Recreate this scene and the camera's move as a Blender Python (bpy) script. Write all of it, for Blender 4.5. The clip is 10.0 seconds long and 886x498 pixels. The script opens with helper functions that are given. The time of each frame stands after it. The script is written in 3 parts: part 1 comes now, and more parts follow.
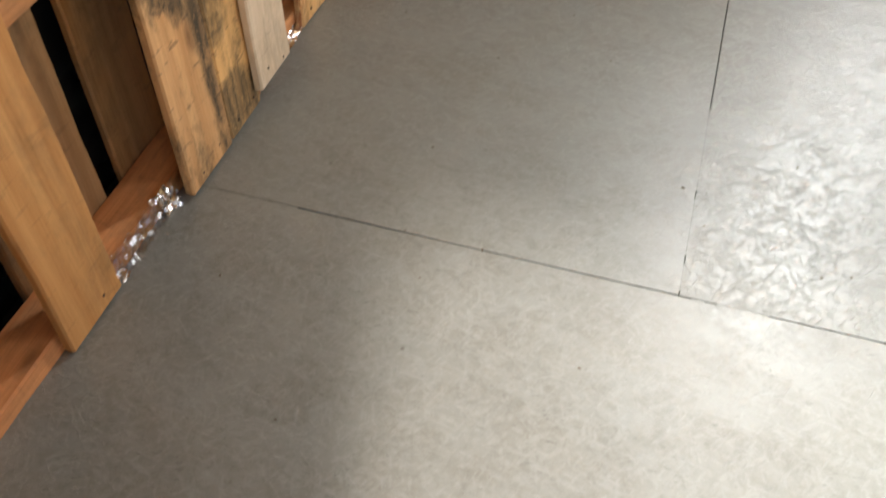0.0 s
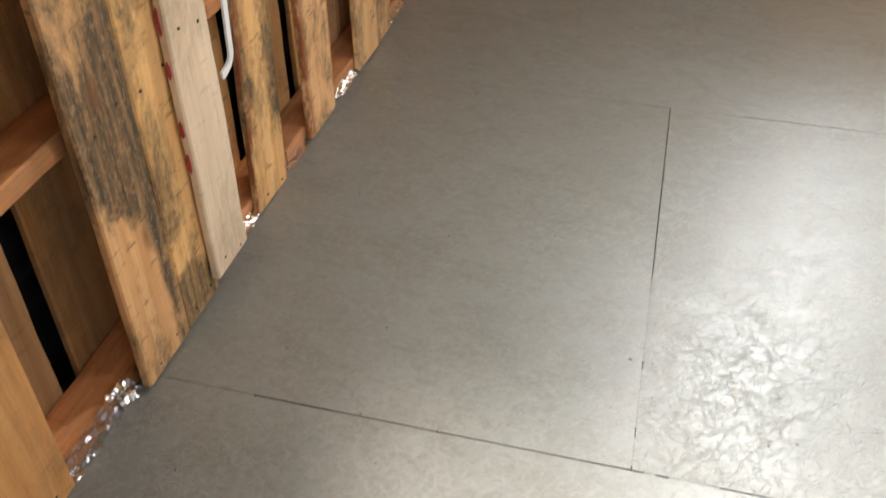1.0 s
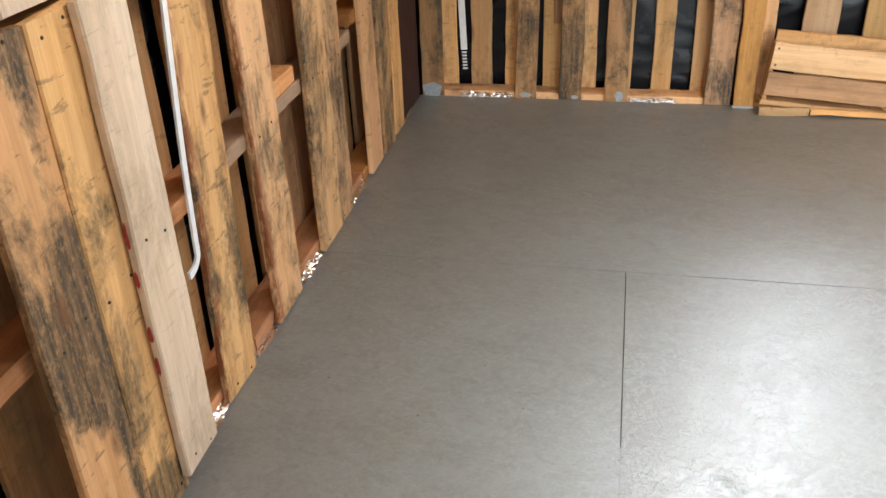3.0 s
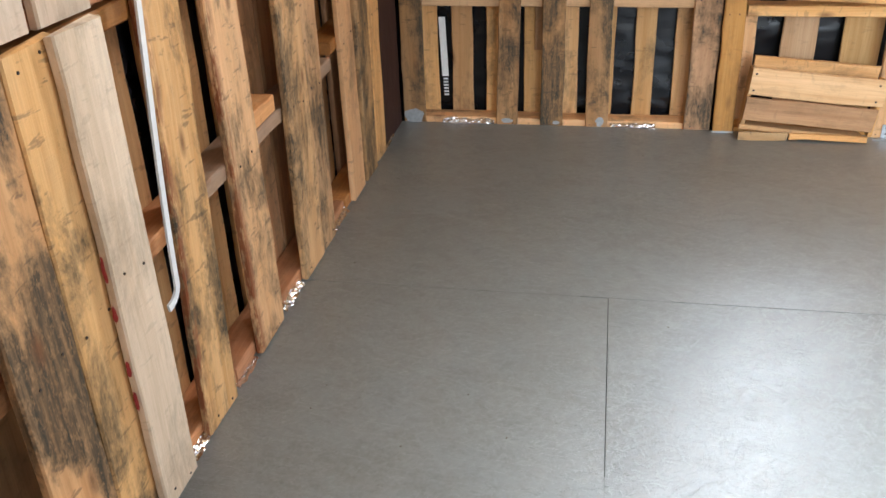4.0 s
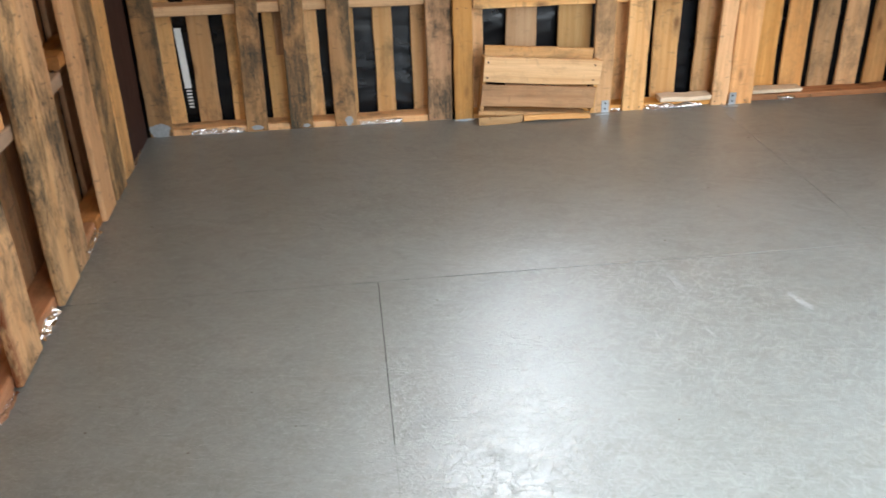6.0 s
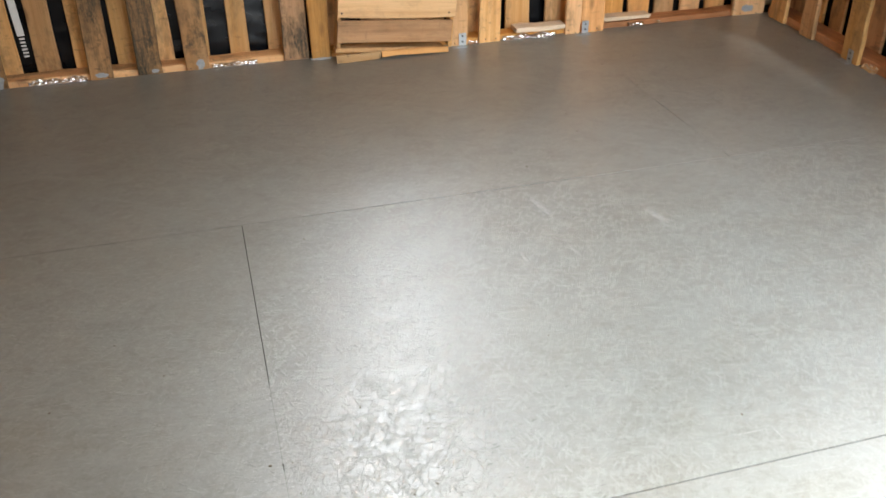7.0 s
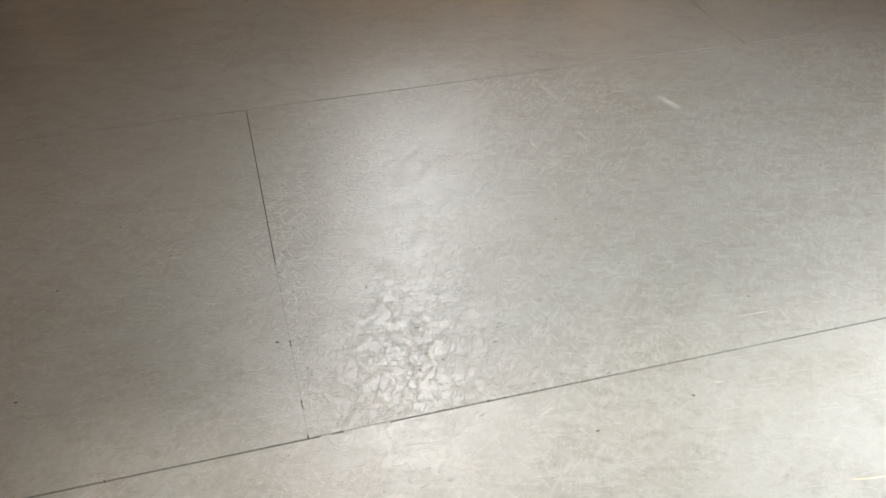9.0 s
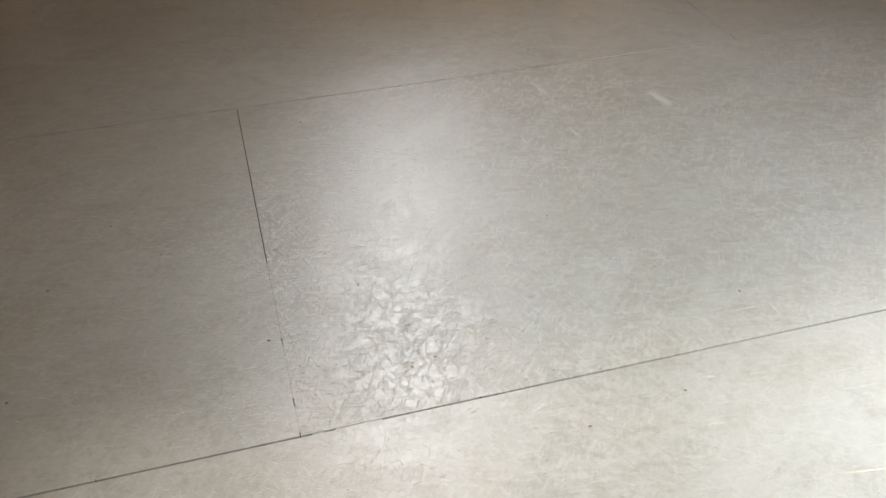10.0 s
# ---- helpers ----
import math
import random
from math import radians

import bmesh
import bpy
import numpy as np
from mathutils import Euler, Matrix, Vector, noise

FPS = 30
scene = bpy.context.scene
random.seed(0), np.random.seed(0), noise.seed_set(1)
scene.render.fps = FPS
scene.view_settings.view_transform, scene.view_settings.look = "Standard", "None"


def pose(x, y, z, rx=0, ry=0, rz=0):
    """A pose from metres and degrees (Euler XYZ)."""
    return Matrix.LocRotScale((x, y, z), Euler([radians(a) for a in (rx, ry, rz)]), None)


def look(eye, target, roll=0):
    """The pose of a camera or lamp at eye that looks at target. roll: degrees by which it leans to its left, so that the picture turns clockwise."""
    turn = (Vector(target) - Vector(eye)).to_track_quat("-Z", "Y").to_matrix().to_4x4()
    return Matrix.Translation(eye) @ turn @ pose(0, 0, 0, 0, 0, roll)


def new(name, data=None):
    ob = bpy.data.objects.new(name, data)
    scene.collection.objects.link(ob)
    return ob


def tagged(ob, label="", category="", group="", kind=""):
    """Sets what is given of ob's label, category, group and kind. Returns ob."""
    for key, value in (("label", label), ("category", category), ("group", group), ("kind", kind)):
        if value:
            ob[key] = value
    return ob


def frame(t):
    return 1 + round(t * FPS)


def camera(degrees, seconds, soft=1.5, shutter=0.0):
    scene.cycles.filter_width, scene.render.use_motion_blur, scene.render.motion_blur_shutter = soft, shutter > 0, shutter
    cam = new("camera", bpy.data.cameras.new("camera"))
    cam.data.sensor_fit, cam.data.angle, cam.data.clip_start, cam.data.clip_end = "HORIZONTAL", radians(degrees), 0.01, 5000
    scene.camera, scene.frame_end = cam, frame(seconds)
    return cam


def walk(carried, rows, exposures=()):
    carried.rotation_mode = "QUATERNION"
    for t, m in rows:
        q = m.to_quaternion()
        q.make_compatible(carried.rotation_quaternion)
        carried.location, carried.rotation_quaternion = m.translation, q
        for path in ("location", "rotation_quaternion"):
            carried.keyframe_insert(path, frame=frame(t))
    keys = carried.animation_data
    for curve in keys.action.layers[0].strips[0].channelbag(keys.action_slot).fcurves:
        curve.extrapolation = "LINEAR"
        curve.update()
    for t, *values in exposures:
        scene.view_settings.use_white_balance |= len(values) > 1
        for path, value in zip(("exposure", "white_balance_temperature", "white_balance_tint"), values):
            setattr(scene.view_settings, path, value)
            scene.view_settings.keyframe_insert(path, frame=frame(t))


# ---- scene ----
cam = camera(53.2, 10.0, shutter=0.4)

PATH = [
    (0, (0.772, -0.978, 1.135), (0.384, 0.29, -0.363), 0.2),
    (0.5, (0.788, -0.956, 1.181), (0.397, 0.43, -0.207), -0.1),
    (1, (0.8, -0.955, 1.217), (0.415, 0.546, -0.049), -0.2),
    (1.5, (0.817, -0.957, 1.25), (0.449, 0.62, 0.075), -1.1),
    (2, (0.827, -0.955, 1.276), (0.462, 0.677, 0.18), -2.1),
    (2.5, (0.826, -0.957, 1.293), (0.452, 0.716, 0.263), -2.5),
    (4, (0.83, -0.94, 1.315), (0.494, 0.788, 0.366), -2.2),
    (4.5, (0.836, -0.942, 1.321), (0.529, 0.802, 0.39), -2.2),
    (5, (0.855, -0.961, 1.322), (0.655, 0.795, 0.385), -2.5),
    (5.2, (0.866, -0.989, 1.322), (0.768, 0.781, 0.397), -3.3),
    (6.3, (0.831, -1.016, 1.24), (1.103, 0.733, 0.309), -0.8),
    (6.5, (0.839, -1.018, 1.228), (1.179, 0.702, 0.267), -0.8),
    (7, (0.853, -1.022, 1.223), (1.302, 0.63, 0.189), -0.8),
    (7.5, (0.85, -1.024, 1.201), (1.301, 0.588, 0.106), -0.8),
    (8, (0.856, -1.033, 1.185), (1.293, 0.542, 0.032), -0.4),
    (8.5, (0.853, -1.036, 1.172), (1.273, 0.516, -0.017), -0.2),
    (9, (0.852, -1.036, 1.168), (1.25, 0.507, -0.041), -0.9),
    (9.5, (0.861, -1.038, 1.164), (1.256, 0.5, -0.051), -1.2),
    (10, (0.857, -1.038, 1.165), (1.267, 0.499, -0.047), -1.0),
]
walk(cam, [(t, look(eye, target, roll)) for t, eye, target, roll in PATH], [(0.0, 0.66, 7200, 14), (1.0, 0.76, 7150, 14), (2.5, 0.94, 6900, 14), (4.5, 0.82, 6200, 12), (5.2, 0.80, 6200, 11), (6.5, 0.72, 6650, 12), (7.5, 0.46, 7050, 15), (8.5, 0.28, 7250, 16), (10.0, 0.26, 7250, 16)])

# ---- light ----
world = bpy.data.worlds.new("sky")
scene.world = world
world.use_nodes = True
wn = world.node_tree
sky = wn.nodes.new("ShaderNodeTexSky")
sky.sky_type, sky.sun_disc = "NISHITA", False
sky.sun_elevation, sky.sun_rotation = radians(47), radians(165)
wn.links.new(sky.outputs[0], wn.nodes["Background"].inputs[0])
wn.nodes["Background"].inputs[1].default_value = 0.12


def opening_light(name, m, width, height, watts, colour):
    """Daylight that comes in through an opening, as an area lamp that fills it."""
    lamp = bpy.data.lights.new(name, "AREA")
    lamp.shape, lamp.size, lamp.size_y = "RECTANGLE", width, height
    lamp.energy, lamp.color = watts, colour
    ob = new(name, lamp)
    ob.matrix_world = m
    return ob


BACK_Y, BACK_Z = 2.575, -0.02
WIN_B = (1.34, 1.96, 0.86, 2.06)          # back window: x0, x1, z0, z1
WIN_R = (0.20, 1.50, 0.95, 2.75)          # right-hand window: y0, y1, z0, z1
WIN_G = (1.35, 1.80, 2.20, 3.32)          # unseen gable light added above the back window: x0, x1, z0, z1
DOOR = (0.64, 3.10, 2.05)                 # wide doorway behind the camera: x0, x1, height
FRONT_Y, CEIL = -1.22, 3.40
RIGHT_X = 3.40

WIN_COL = (0.84, 0.93, 1.0)
opening_light("window_daylight", look((1.65, BACK_Y + 0.17, 1.46), (1.65, 0, 1.46)), 0.58, 1.16, 9, WIN_COL).data.spread = radians(106)
# added lamp, high up, that stretches the sheen band on the floor
opening_light("gable_daylight", look((1.575, BACK_Y + 0.17, 2.74), (1.575, 0, 2.74)), 0.41, 1.08, 68, WIN_COL).data.spread = radians(154)
opening_light("window_daylight", look((RIGHT_X + 0.13, 0.85, 1.85), (0, 0.85, 1.85)), 1.26, 1.76, 31, WIN_COL)
door_light = opening_light("doorway_daylight", look((2.20, FRONT_Y - 0.19, 1.25), (2.12, FRONT_Y + 1.10, 0.26)), 1.70, 1.30, 30, (0.78, 0.91, 1.0))
door_light.data.spread = radians(78)
sun = new("sun", bpy.data.lights.new("sun", "SUN"))
sun.data.energy, sun.data.angle, sun.data.color = 3.7, radians(7), (1.0, 0.985, 0.965)
sun.matrix_world = look((0.205, -1, 1.40), (0, 0, 0))


# ---- materials ----
class Mat:
    """A node material with a few short cuts."""

    def __init__(self, name):
        self.m = bpy.data.materials.new(name)
        self.m.use_nodes = True
        self.t = self.m.node_tree
        self.b = self.t.nodes["Principled BSDF"]

    def node(self, kind, ins=(), **kw):
        n = self.t.nodes.new("ShaderNode" + kind)
        for k, v in kw.items():
            setattr(n, k, v)
        for k, v in dict(ins).items():
            if isinstance(v, bpy.types.NodeSocket):
                self.t.links.new(v, n.inputs[k])
            else:
                n.inputs[k].default_value = v
        return n

    def math(self, op, a, b=0.0, clamp=False):
        n = self.node("Math", operation=op, use_clamp=clamp)
        for i, v in enumerate((a, b)):
            if isinstance(v, bpy.types.NodeSocket):
                self.t.links.new(v, n.inputs[i])
            else:
                n.inputs[i].default_value = v
        return n.outputs[0]

    def ramp(self, fac, *stops):
        n = self.node("ValToRGB", {"Fac": fac})
        e = n.color_ramp.elements
        for i, (p, c) in enumerate(stops):
            s = e[i] if i < 2 else e.new(p)
            s.position = p
            s.color = (c, c, c, 1) if isinstance(c, (int, float)) else (*c, 1)
        return n.outputs[0]

    def mix(self, fac, a, b, how="MIX"):
        n = self.node("Mix", data_type="RGBA", blend_type=how)
        for i, v in ((0, fac), (6, a), (7, b)):
            if isinstance(v, bpy.types.NodeSocket):
                self.t.links.new(v, n.inputs[i])
            else:
                n.inputs[i].default_value = v if i == 0 else (*v, 1)
        return n.outputs[2]

    def noise(self, vec, scale, detail=4.0, rough=0.55, distort=0.0):
        return self.node("TexNoise", {"Vector": vec, "Scale": scale, "Detail": detail, "Roughness": rough, "Distortion": distort}).outputs[0]

    def scaled(self, vec, s, rot=(0, 0, 0)):
        return self.node("Mapping", {"Vector": vec, "Scale": s, "Rotation": rot}).outputs[0]

    def put(self, **kw):
        names = {"color": "Base Color", "rough": "Roughness", "metal": "Metallic", "normal": "Normal", "spec": "Specular IOR Level", "coat": "Coat Weight", "coat_rough": "Coat Roughness", "coat_normal": "Coat Normal"}
        for k, v in kw.items():
            s = self.b.inputs[names[k]]
            if isinstance(v, bpy.types.NodeSocket):
                self.t.links.new(v, s)
            else:
                s.default_value = (*v, 1) if isinstance(v, tuple) else v
        return self.m

    def bump(self, height, strength, distance, under=None):
        ins = {"Height": height, "Strength": strength, "Distance": distance}
        if under is not None:
            ins["Normal"] = under
        return self.node("Bump", ins).outputs[0]


def wood(name, light, dark, stain=0.0, grey=0.0, rough=0.72, knots=True, cover=0.47, spots=(), bark=0.0):
    """Rough-sawn board wood, grain along local z. stain: amount of dark mould; grey: weathering."""
    m = Mat(name)
    rnd = m.node("ObjectInfo").outputs["Random"]
    shift = m.node("CombineXYZ", {0: m.math("MULTIPLY", rnd, 37.0), 1: m.math("MULTIPLY", rnd, 91.0), 2: m.math("MULTIPLY", rnd, 53.0)}).outputs[0]
    obj = m.node("TexCoord").outputs["Object"]
    vec = m.node("VectorMath", {0: obj, 1: shift}, operation="ADD").outputs[0]
    warp = m.noise(m.scaled(vec, (3, 3, 1.5)), 1.0, 2)
    wv = m.node("VectorMath", {0: vec, 1: m.node("CombineXYZ", {0: m.math("MULTIPLY", warp, 0.045), 1: 0.0, 2: 0.0}).outputs[0]}, operation="ADD").outputs[0]
    rings = m.noise(m.scaled(wv, (38, 38, 1.1)), 1.0, 5, 0.6)
    fine = m.noise(m.scaled(vec, (260, 260, 9)), 1.0, 3, 0.6)
    saw = m.noise(m.scaled(vec, (12, 12, 230), (0, radians(24), 0)), 1.0, 2, 0.5)
    col = m.mix(m.ramp(rings, (0.33, 0.0), (0.66, 1.0)), dark, light)
    col = m.mix(m.math("MULTIPLY", m.ramp(fine, (0.45, 0.0), (0.7, 1.0)), 0.28), col, tuple(c * 0.66 for c in dark))
    # each board has its own tone
    tone = m.node("HueSaturation", {"Hue": m.math("ADD", m.math("MULTIPLY", rnd, 0.007), 0.4905), "Saturation": m.math("ADD", m.math("MULTIPLY", rnd, 0.16), 0.95),
                  "Value": m.math("ADD", m.math("MULTIPLY", m.math("FRACT", m.math("MULTIPLY", rnd, 7.3)), 0.5), 0.76), "Color": col}).outputs[0]
    col = tone
    big = m.noise(m.scaled(vec, (9, 9, 2.6)), 1.0, 5, 0.62, 0.6)
    if grey:
        g = m.ramp(big, (0.30, 0.0), (0.62, grey))
        col = m.mix(g, col, (0.40, 0.31, 0.20))
    if stain:
        patch = m.noise(m.scaled(vec, (6.0, 6.0, 3.0)), 1.0, 7, 0.74, 0.25)
        streak = m.noise(m.scaled(vec, (60, 60, 5)), 1.0, 4, 0.7)
        for x, z, rx, rz, much in spots:
            # a large patch of mould with a ragged rim
            off = m.node("VectorMath", {0: m.node("VectorMath", {0: obj, 1: (x, 0.0, z)}, operation="SUBTRACT").outputs[0], 1: (1 / rx, 0.0, 1 / rz)}, operation="MULTIPLY").outputs[0]
            far = m.node("VectorMath", {0: off}, operation="LENGTH").outputs["Value"]
            patch = m.math("ADD", patch, m.ramp(far, (0.35, much), (1.15, 0.0)))
        s = m.math("MULTIPLY", m.ramp(patch, (cover, 0.0), (cover + 0.13, 1.0)), m.ramp(streak, (0.28, 0.5), (0.6, 1.0)), True)
        col = m.mix(m.math("MULTIPLY", m.ramp(patch, (cover - 0.10, 0.0), (cover + 0.08, 1.0)), 0.30 * stain), col, (0.33, 0.205, 0.088))
        pepper = m.noise(m.scaled(vec, (150, 150, 70)), 1.0, 4, 0.75)
        s = m.math("MULTIPLY", s, m.ramp(pepper, (0.34, 0.6), (0.50, 1.0)))
        col = m.mix(m.math("MULTIPLY", s, 0.97 * stain), col, (0.038, 0.034, 0.023))
        scuff = m.noise(m.scaled(vec, (16, 16, 60), (0, radians(-32), 0)), 1.0, 3, 0.6, 0.3)
        col = m.mix(m.math("MULTIPLY", m.ramp(scuff, (0.61, 0.0), (0.67, 1.0)), 0.5 * stain), col, (0.06, 0.045, 0.03))
    if knots:
        v = m.node("TexVoronoi", {"Vector": m.scaled(vec, (9, 9, 3.6)), "Scale": 1.0}, feature="F1").outputs["Distance"]
        col = m.mix(m.ramp(v, (0.03, 0.8), (0.15, 0.0)), col, (0.17, 0.07, 0.026))
    if bark:
        # reddish bark left along one edge
        side = m.node("SeparateXYZ", {0: obj}).outputs[0]
        scab = m.math("MULTIPLY", m.ramp(side, (0.0, 1.0), (bark, 0.0)), m.ramp(m.noise(m.scaled(vec, (40, 40, 9)), 1.0, 4, 0.7), (0.42, 0.0), (0.54, 1.0)))
        col = m.mix(scab, col, (0.24, 0.075, 0.026))
    h = m.math("ADD", m.math("MULTIPLY", rings, 0.5), m.math("MULTIPLY", fine, 0.35))
    n = m.bump(h, 0.5, 0.0025, m.bump(saw, 0.35, 0.0015))
    return m.put(color=col, rough=m.ramp(fine, (0.3, rough - 0.1), (0.8, rough + 0.1)), normal=n, spec=0.3)


WOOD = {
    "pine": wood("pine_board", (0.72, 0.435, 0.195), (0.57, 0.305, 0.112), 0.6, 0.12, cover=0.51),
    "stain": wood("stained_pine_board", (0.77, 0.495, 0.240), (0.63, 0.355, 0.140), 1.0, 0.12, cover=0.475),
    "bark": wood("stained_pine_board_with_bark", (0.77, 0.495, 0.240), (0.63, 0.355, 0.140), 1.0, 0.12, cover=0.475, bark=0.035),
    "mould": wood("mouldy_pine_board", (0.70, 0.415, 0.170), (0.54, 0.285, 0.098), 1.0, 0.08, cover=0.49, spots=((0.115, 0.50, 0.080, 0.27, 0.32), (0.06, 0.44, 0.08, 0.15, 0.22), (0.13, 0.20, 0.03, 0.25, 0.16), (0.12, 0.92, 0.05, 0.22, 0.14))),
    "smear": wood("smeared_pine_board", (0.67, 0.415, 0.185), (0.52, 0.295, 0.115), 0.9, 0.22, cover=0.49, spots=((0.05, 0.32, 0.07, 0.20, 0.12), (0.06, 0.62, 0.05, 0.12, 0.10), (0.04, 0.05, 0.14, 0.09, 0.24))),
    "stain_dull": wood("dull_stained_pine_board", (0.56, 0.34, 0.155), (0.41, 0.225, 0.09), 1.0, 0.25, cover=0.45),
    "stain_grey": wood("weathered_pine_board", (0.50, 0.275, 0.120), (0.34, 0.168, 0.068), 1.0, 0.18, cover=0.455),
    "grey": wood("pale_grey_board", (0.76, 0.62, 0.45), (0.63, 0.49, 0.335), 0.30, 0.10, 0.75, False),
    "brown": wood("brown_board", (0.46, 0.255, 0.110), (0.30, 0.148, 0.058), 0.4, 0.15),
    "orange": wood("orange_pine_board", (0.72, 0.395, 0.135), (0.55, 0.265, 0.076), 0.3),
    "stringer": wood("red_brown_stringer", (0.60, 0.285, 0.105), (0.43, 0.180, 0.058), 0.35),
    "pink": wood("pale_pink_stringer", (0.52, 0.34, 0.23), (0.40, 0.24, 0.15), 0.2, 0.3),
    "bright": wood("fresh_pine_board", (0.68, 0.45, 0.22), (0.54, 0.32, 0.13), 0.3, cover=0.53),
    # brown of the corner gap filler, with the gap's shade mixed into the colour
    "dark": wood("shaded_gap_brown_board", (0.060, 0.026, 0.018), (0.036, 0.016, 0.011)),
}


def paint(name, tone, strand):
    """Satin grey floor paint over sheet; strand: how far wood strands print through."""
    m = Mat(name)
    pos = m.node("TexCoord").outputs["Object"]

    def turned(deg, sx, sy):
        return m.scaled(m.scaled(pos, (1, 1, 1), (0, 0, radians(deg))), (sx, sy, 1))

    def times(a, b):
        return m.math("MULTIPLY", a, b)

    def toned(*k):
        return tuple(min(1, c * f) for c, f in zip(tone, k if len(k) == 3 else k * 3))

    cloud = m.noise(pos, 1.6, 5, 0.6, 0.4)
    mott = m.noise(pos, 13.0, 6, 0.7, 0.6)
    crisp = m.noise(pos, 70.0, 6, 0.78, 0.5)
    brush = m.noise(turned(3, 22, 170), 1.0, 5, 0.7, 0.3)
    micro = m.noise(pos, 520.0, 2, 0.6)
    area = m.ramp(m.noise(pos, 1.3, 3), (0.36, 0.28), (0.60, 1.0))
    # wood strands lying at all angles: some stand proud, each is tilted its own way
    chips, facet = None, None
    for k, (ang, sx, sy) in enumerate(((14, 21, 105), (72, 28, 140), (-43, 19, 95), (118, 33, 160))):
        v = turned(ang, sx, sy)
        push = m.node("CombineXYZ", {0: times(crisp, 0.35), 1: m.math("ADD", times(crisp, 0.35), 9.1 * k), 2: 0.5}).outputs[0]
        at = m.node("VectorMath", {0: v, 1: push}, operation="ADD").outputs[0]
        cell = m.node("TexVoronoi", {"Vector": at, "Scale": 1.0}, feature="F1")
        tint = m.node("SeparateColor", {0: cell.outputs["Color"]}).outputs
        own = m.node("SeparateXYZ", {0: m.node("VectorMath", {0: at, 1: cell.outputs["Position"]}, operation="SUBTRACT").outputs[0]}).outputs
        tilt = m.math("ADD", times(own[0], m.math("SUBTRACT", tint[1], 0.5)), times(own[1], m.math("SUBTRACT", tint[2], 0.5)))
        c = times(m.ramp(tint[0], (0.66, 0.0), (0.74, 1.0)), m.ramp(cell.outputs["Distance"], (0.40, 1.0), (0.46, 0.0)))
        c = times(c, m.ramp(crisp, (0.36, 0.25), (0.60, 1.0)))
        lie = times(m.math("ADD", tint[0], tilt), 0.5)
        chips = c if chips is None else m.math("MAXIMUM", chips, c)
        facet = lie if facet is None else m.math("MAXIMUM", facet, lie)
    chips = times(chips, area)
    # fine raised scratches and stray fibres under the paint
    fibre = None
    for k, (ang, sx, sy) in enumerate(((5, 11, 330), (38, 15, 380), (-27, 13, 350), (-68, 17, 400))):
        f = m.ramp(m.noise(m.node("VectorMath", {0: turned(ang, sx, sy), 1: (5.3 * k, 2.9 * k, 0.0)}, operation="ADD").outputs[0], 1.0, 2, 0.5, 0.2), (0.660, 0.0), (0.70, 1.0))
        fibre = f if fibre is None else m.math("MAXIMUM", fibre, times(f, 1.0 if k < 2 else 0.7))
    fleck = m.ramp(m.noise(turned(-9, 52, 210), 1.0, 3, 0.6, 0.5), (0.615, 0.0), (0.655, 1.0))
    fleck = times(times(fleck, area), m.ramp(mott, (0.42, 0.0), (0.58, 1.0)))

    col = m.mix(m.ramp(cloud, (0.35, 0.0), (0.68, 1.0)), toned(0.88, 0.84, 0.79), toned(1.09, 1.11, 1.13))
    col = m.mix(times(m.ramp(mott, (0.38, 0.0), (0.66, 1.0)), 0.45), col, toned(1.22))
    dirt = m.noise(turned(0, 3.5, 7.0), 1.0, 6, 0.7, 0.8)
    col = m.mix(times(m.ramp(dirt, (0.48, 0.0), (0.66, 1.0)), 0.6), col, toned(0.78, 0.71, 0.62))
    blot = m.noise(turned(20, 9.0, 15.0), 1.0, 6, 0.75, 1.2)
    col = m.mix(times(m.ramp(blot, (0.48, 0.0), (0.60, 1.0)), 0.55), col, toned(0.68, 0.635, 0.58))
    worn = m.noise(turned(-35, 3.0, 5.5), 1.0, 6, 0.72, 0.9)
    col = m.mix(times(m.ramp(worn, (0.52, 0.0), (0.66, 1.0)), 0.40), col, toned(1.35, 1.36, 1.38))
    col = m.mix(times(m.ramp(crisp, (0.38, 0.0), (0.62, 1.0)), 0.60), col, toned(1.36, 1.35, 1.33))
    col = m.mix(times(m.ramp(brush, (0.55, 0.0), (0.70, 1.0)), 0.45), col, toned(0.80, 0.77, 0.73))
    col = m.mix(times(chips, 0.20 + 0.48 * strand), col, toned(1.6))
    col = m.mix(times(fibre, 0.35), col, toned(1.55))
    col = m.mix(times(fleck, 0.36 + 0.60 * strand), col, toned(0.20))
    speck = m.node("TexVoronoi", {"Vector": pos, "Scale": 9.0}, feature="F1").outputs["Distance"]
    some = m.ramp(m.noise(pos, 5.3, 2), (0.52, 0.0), (0.56, 1.0))
    col = m.mix(times(m.ramp(speck, (0.022, 0.85), (0.036, 0.0)), some), col, (0.07, 0.06, 0.05))

    h = m.math("ADD", times(crisp, 0.16 * strand + 0.18), times(brush, 0.16))
    h = m.math("ADD", h, times(chips, 0.50 * strand + 0.05))
    h = m.math("ADD", h, times(fibre, 0.75))
    h = m.math("SUBTRACT", h, times(fleck, 0.45))
    h = m.math("ADD", h, times(micro, 0.10))
    h = m.math("ADD", h, times(facet, 0.40 * strand))
    r = m.math("ADD", m.ramp(crisp, (0.35, 0.33), (0.65, 0.43)), times(facet, 0.06))
    r = m.math("SUBTRACT", r, times(chips, 0.07))
    r = m.math("ADD", r, times(m.ramp(blot, (0.44, 0.0), (0.62, 1.0)), 0.06))
    n = m.bump(h, 0.55, 0.0020)
    return m.put(color=col, rough=r, normal=n, spec=1.0, coat=0.5, coat_rough=0.28, coat_normal=n)


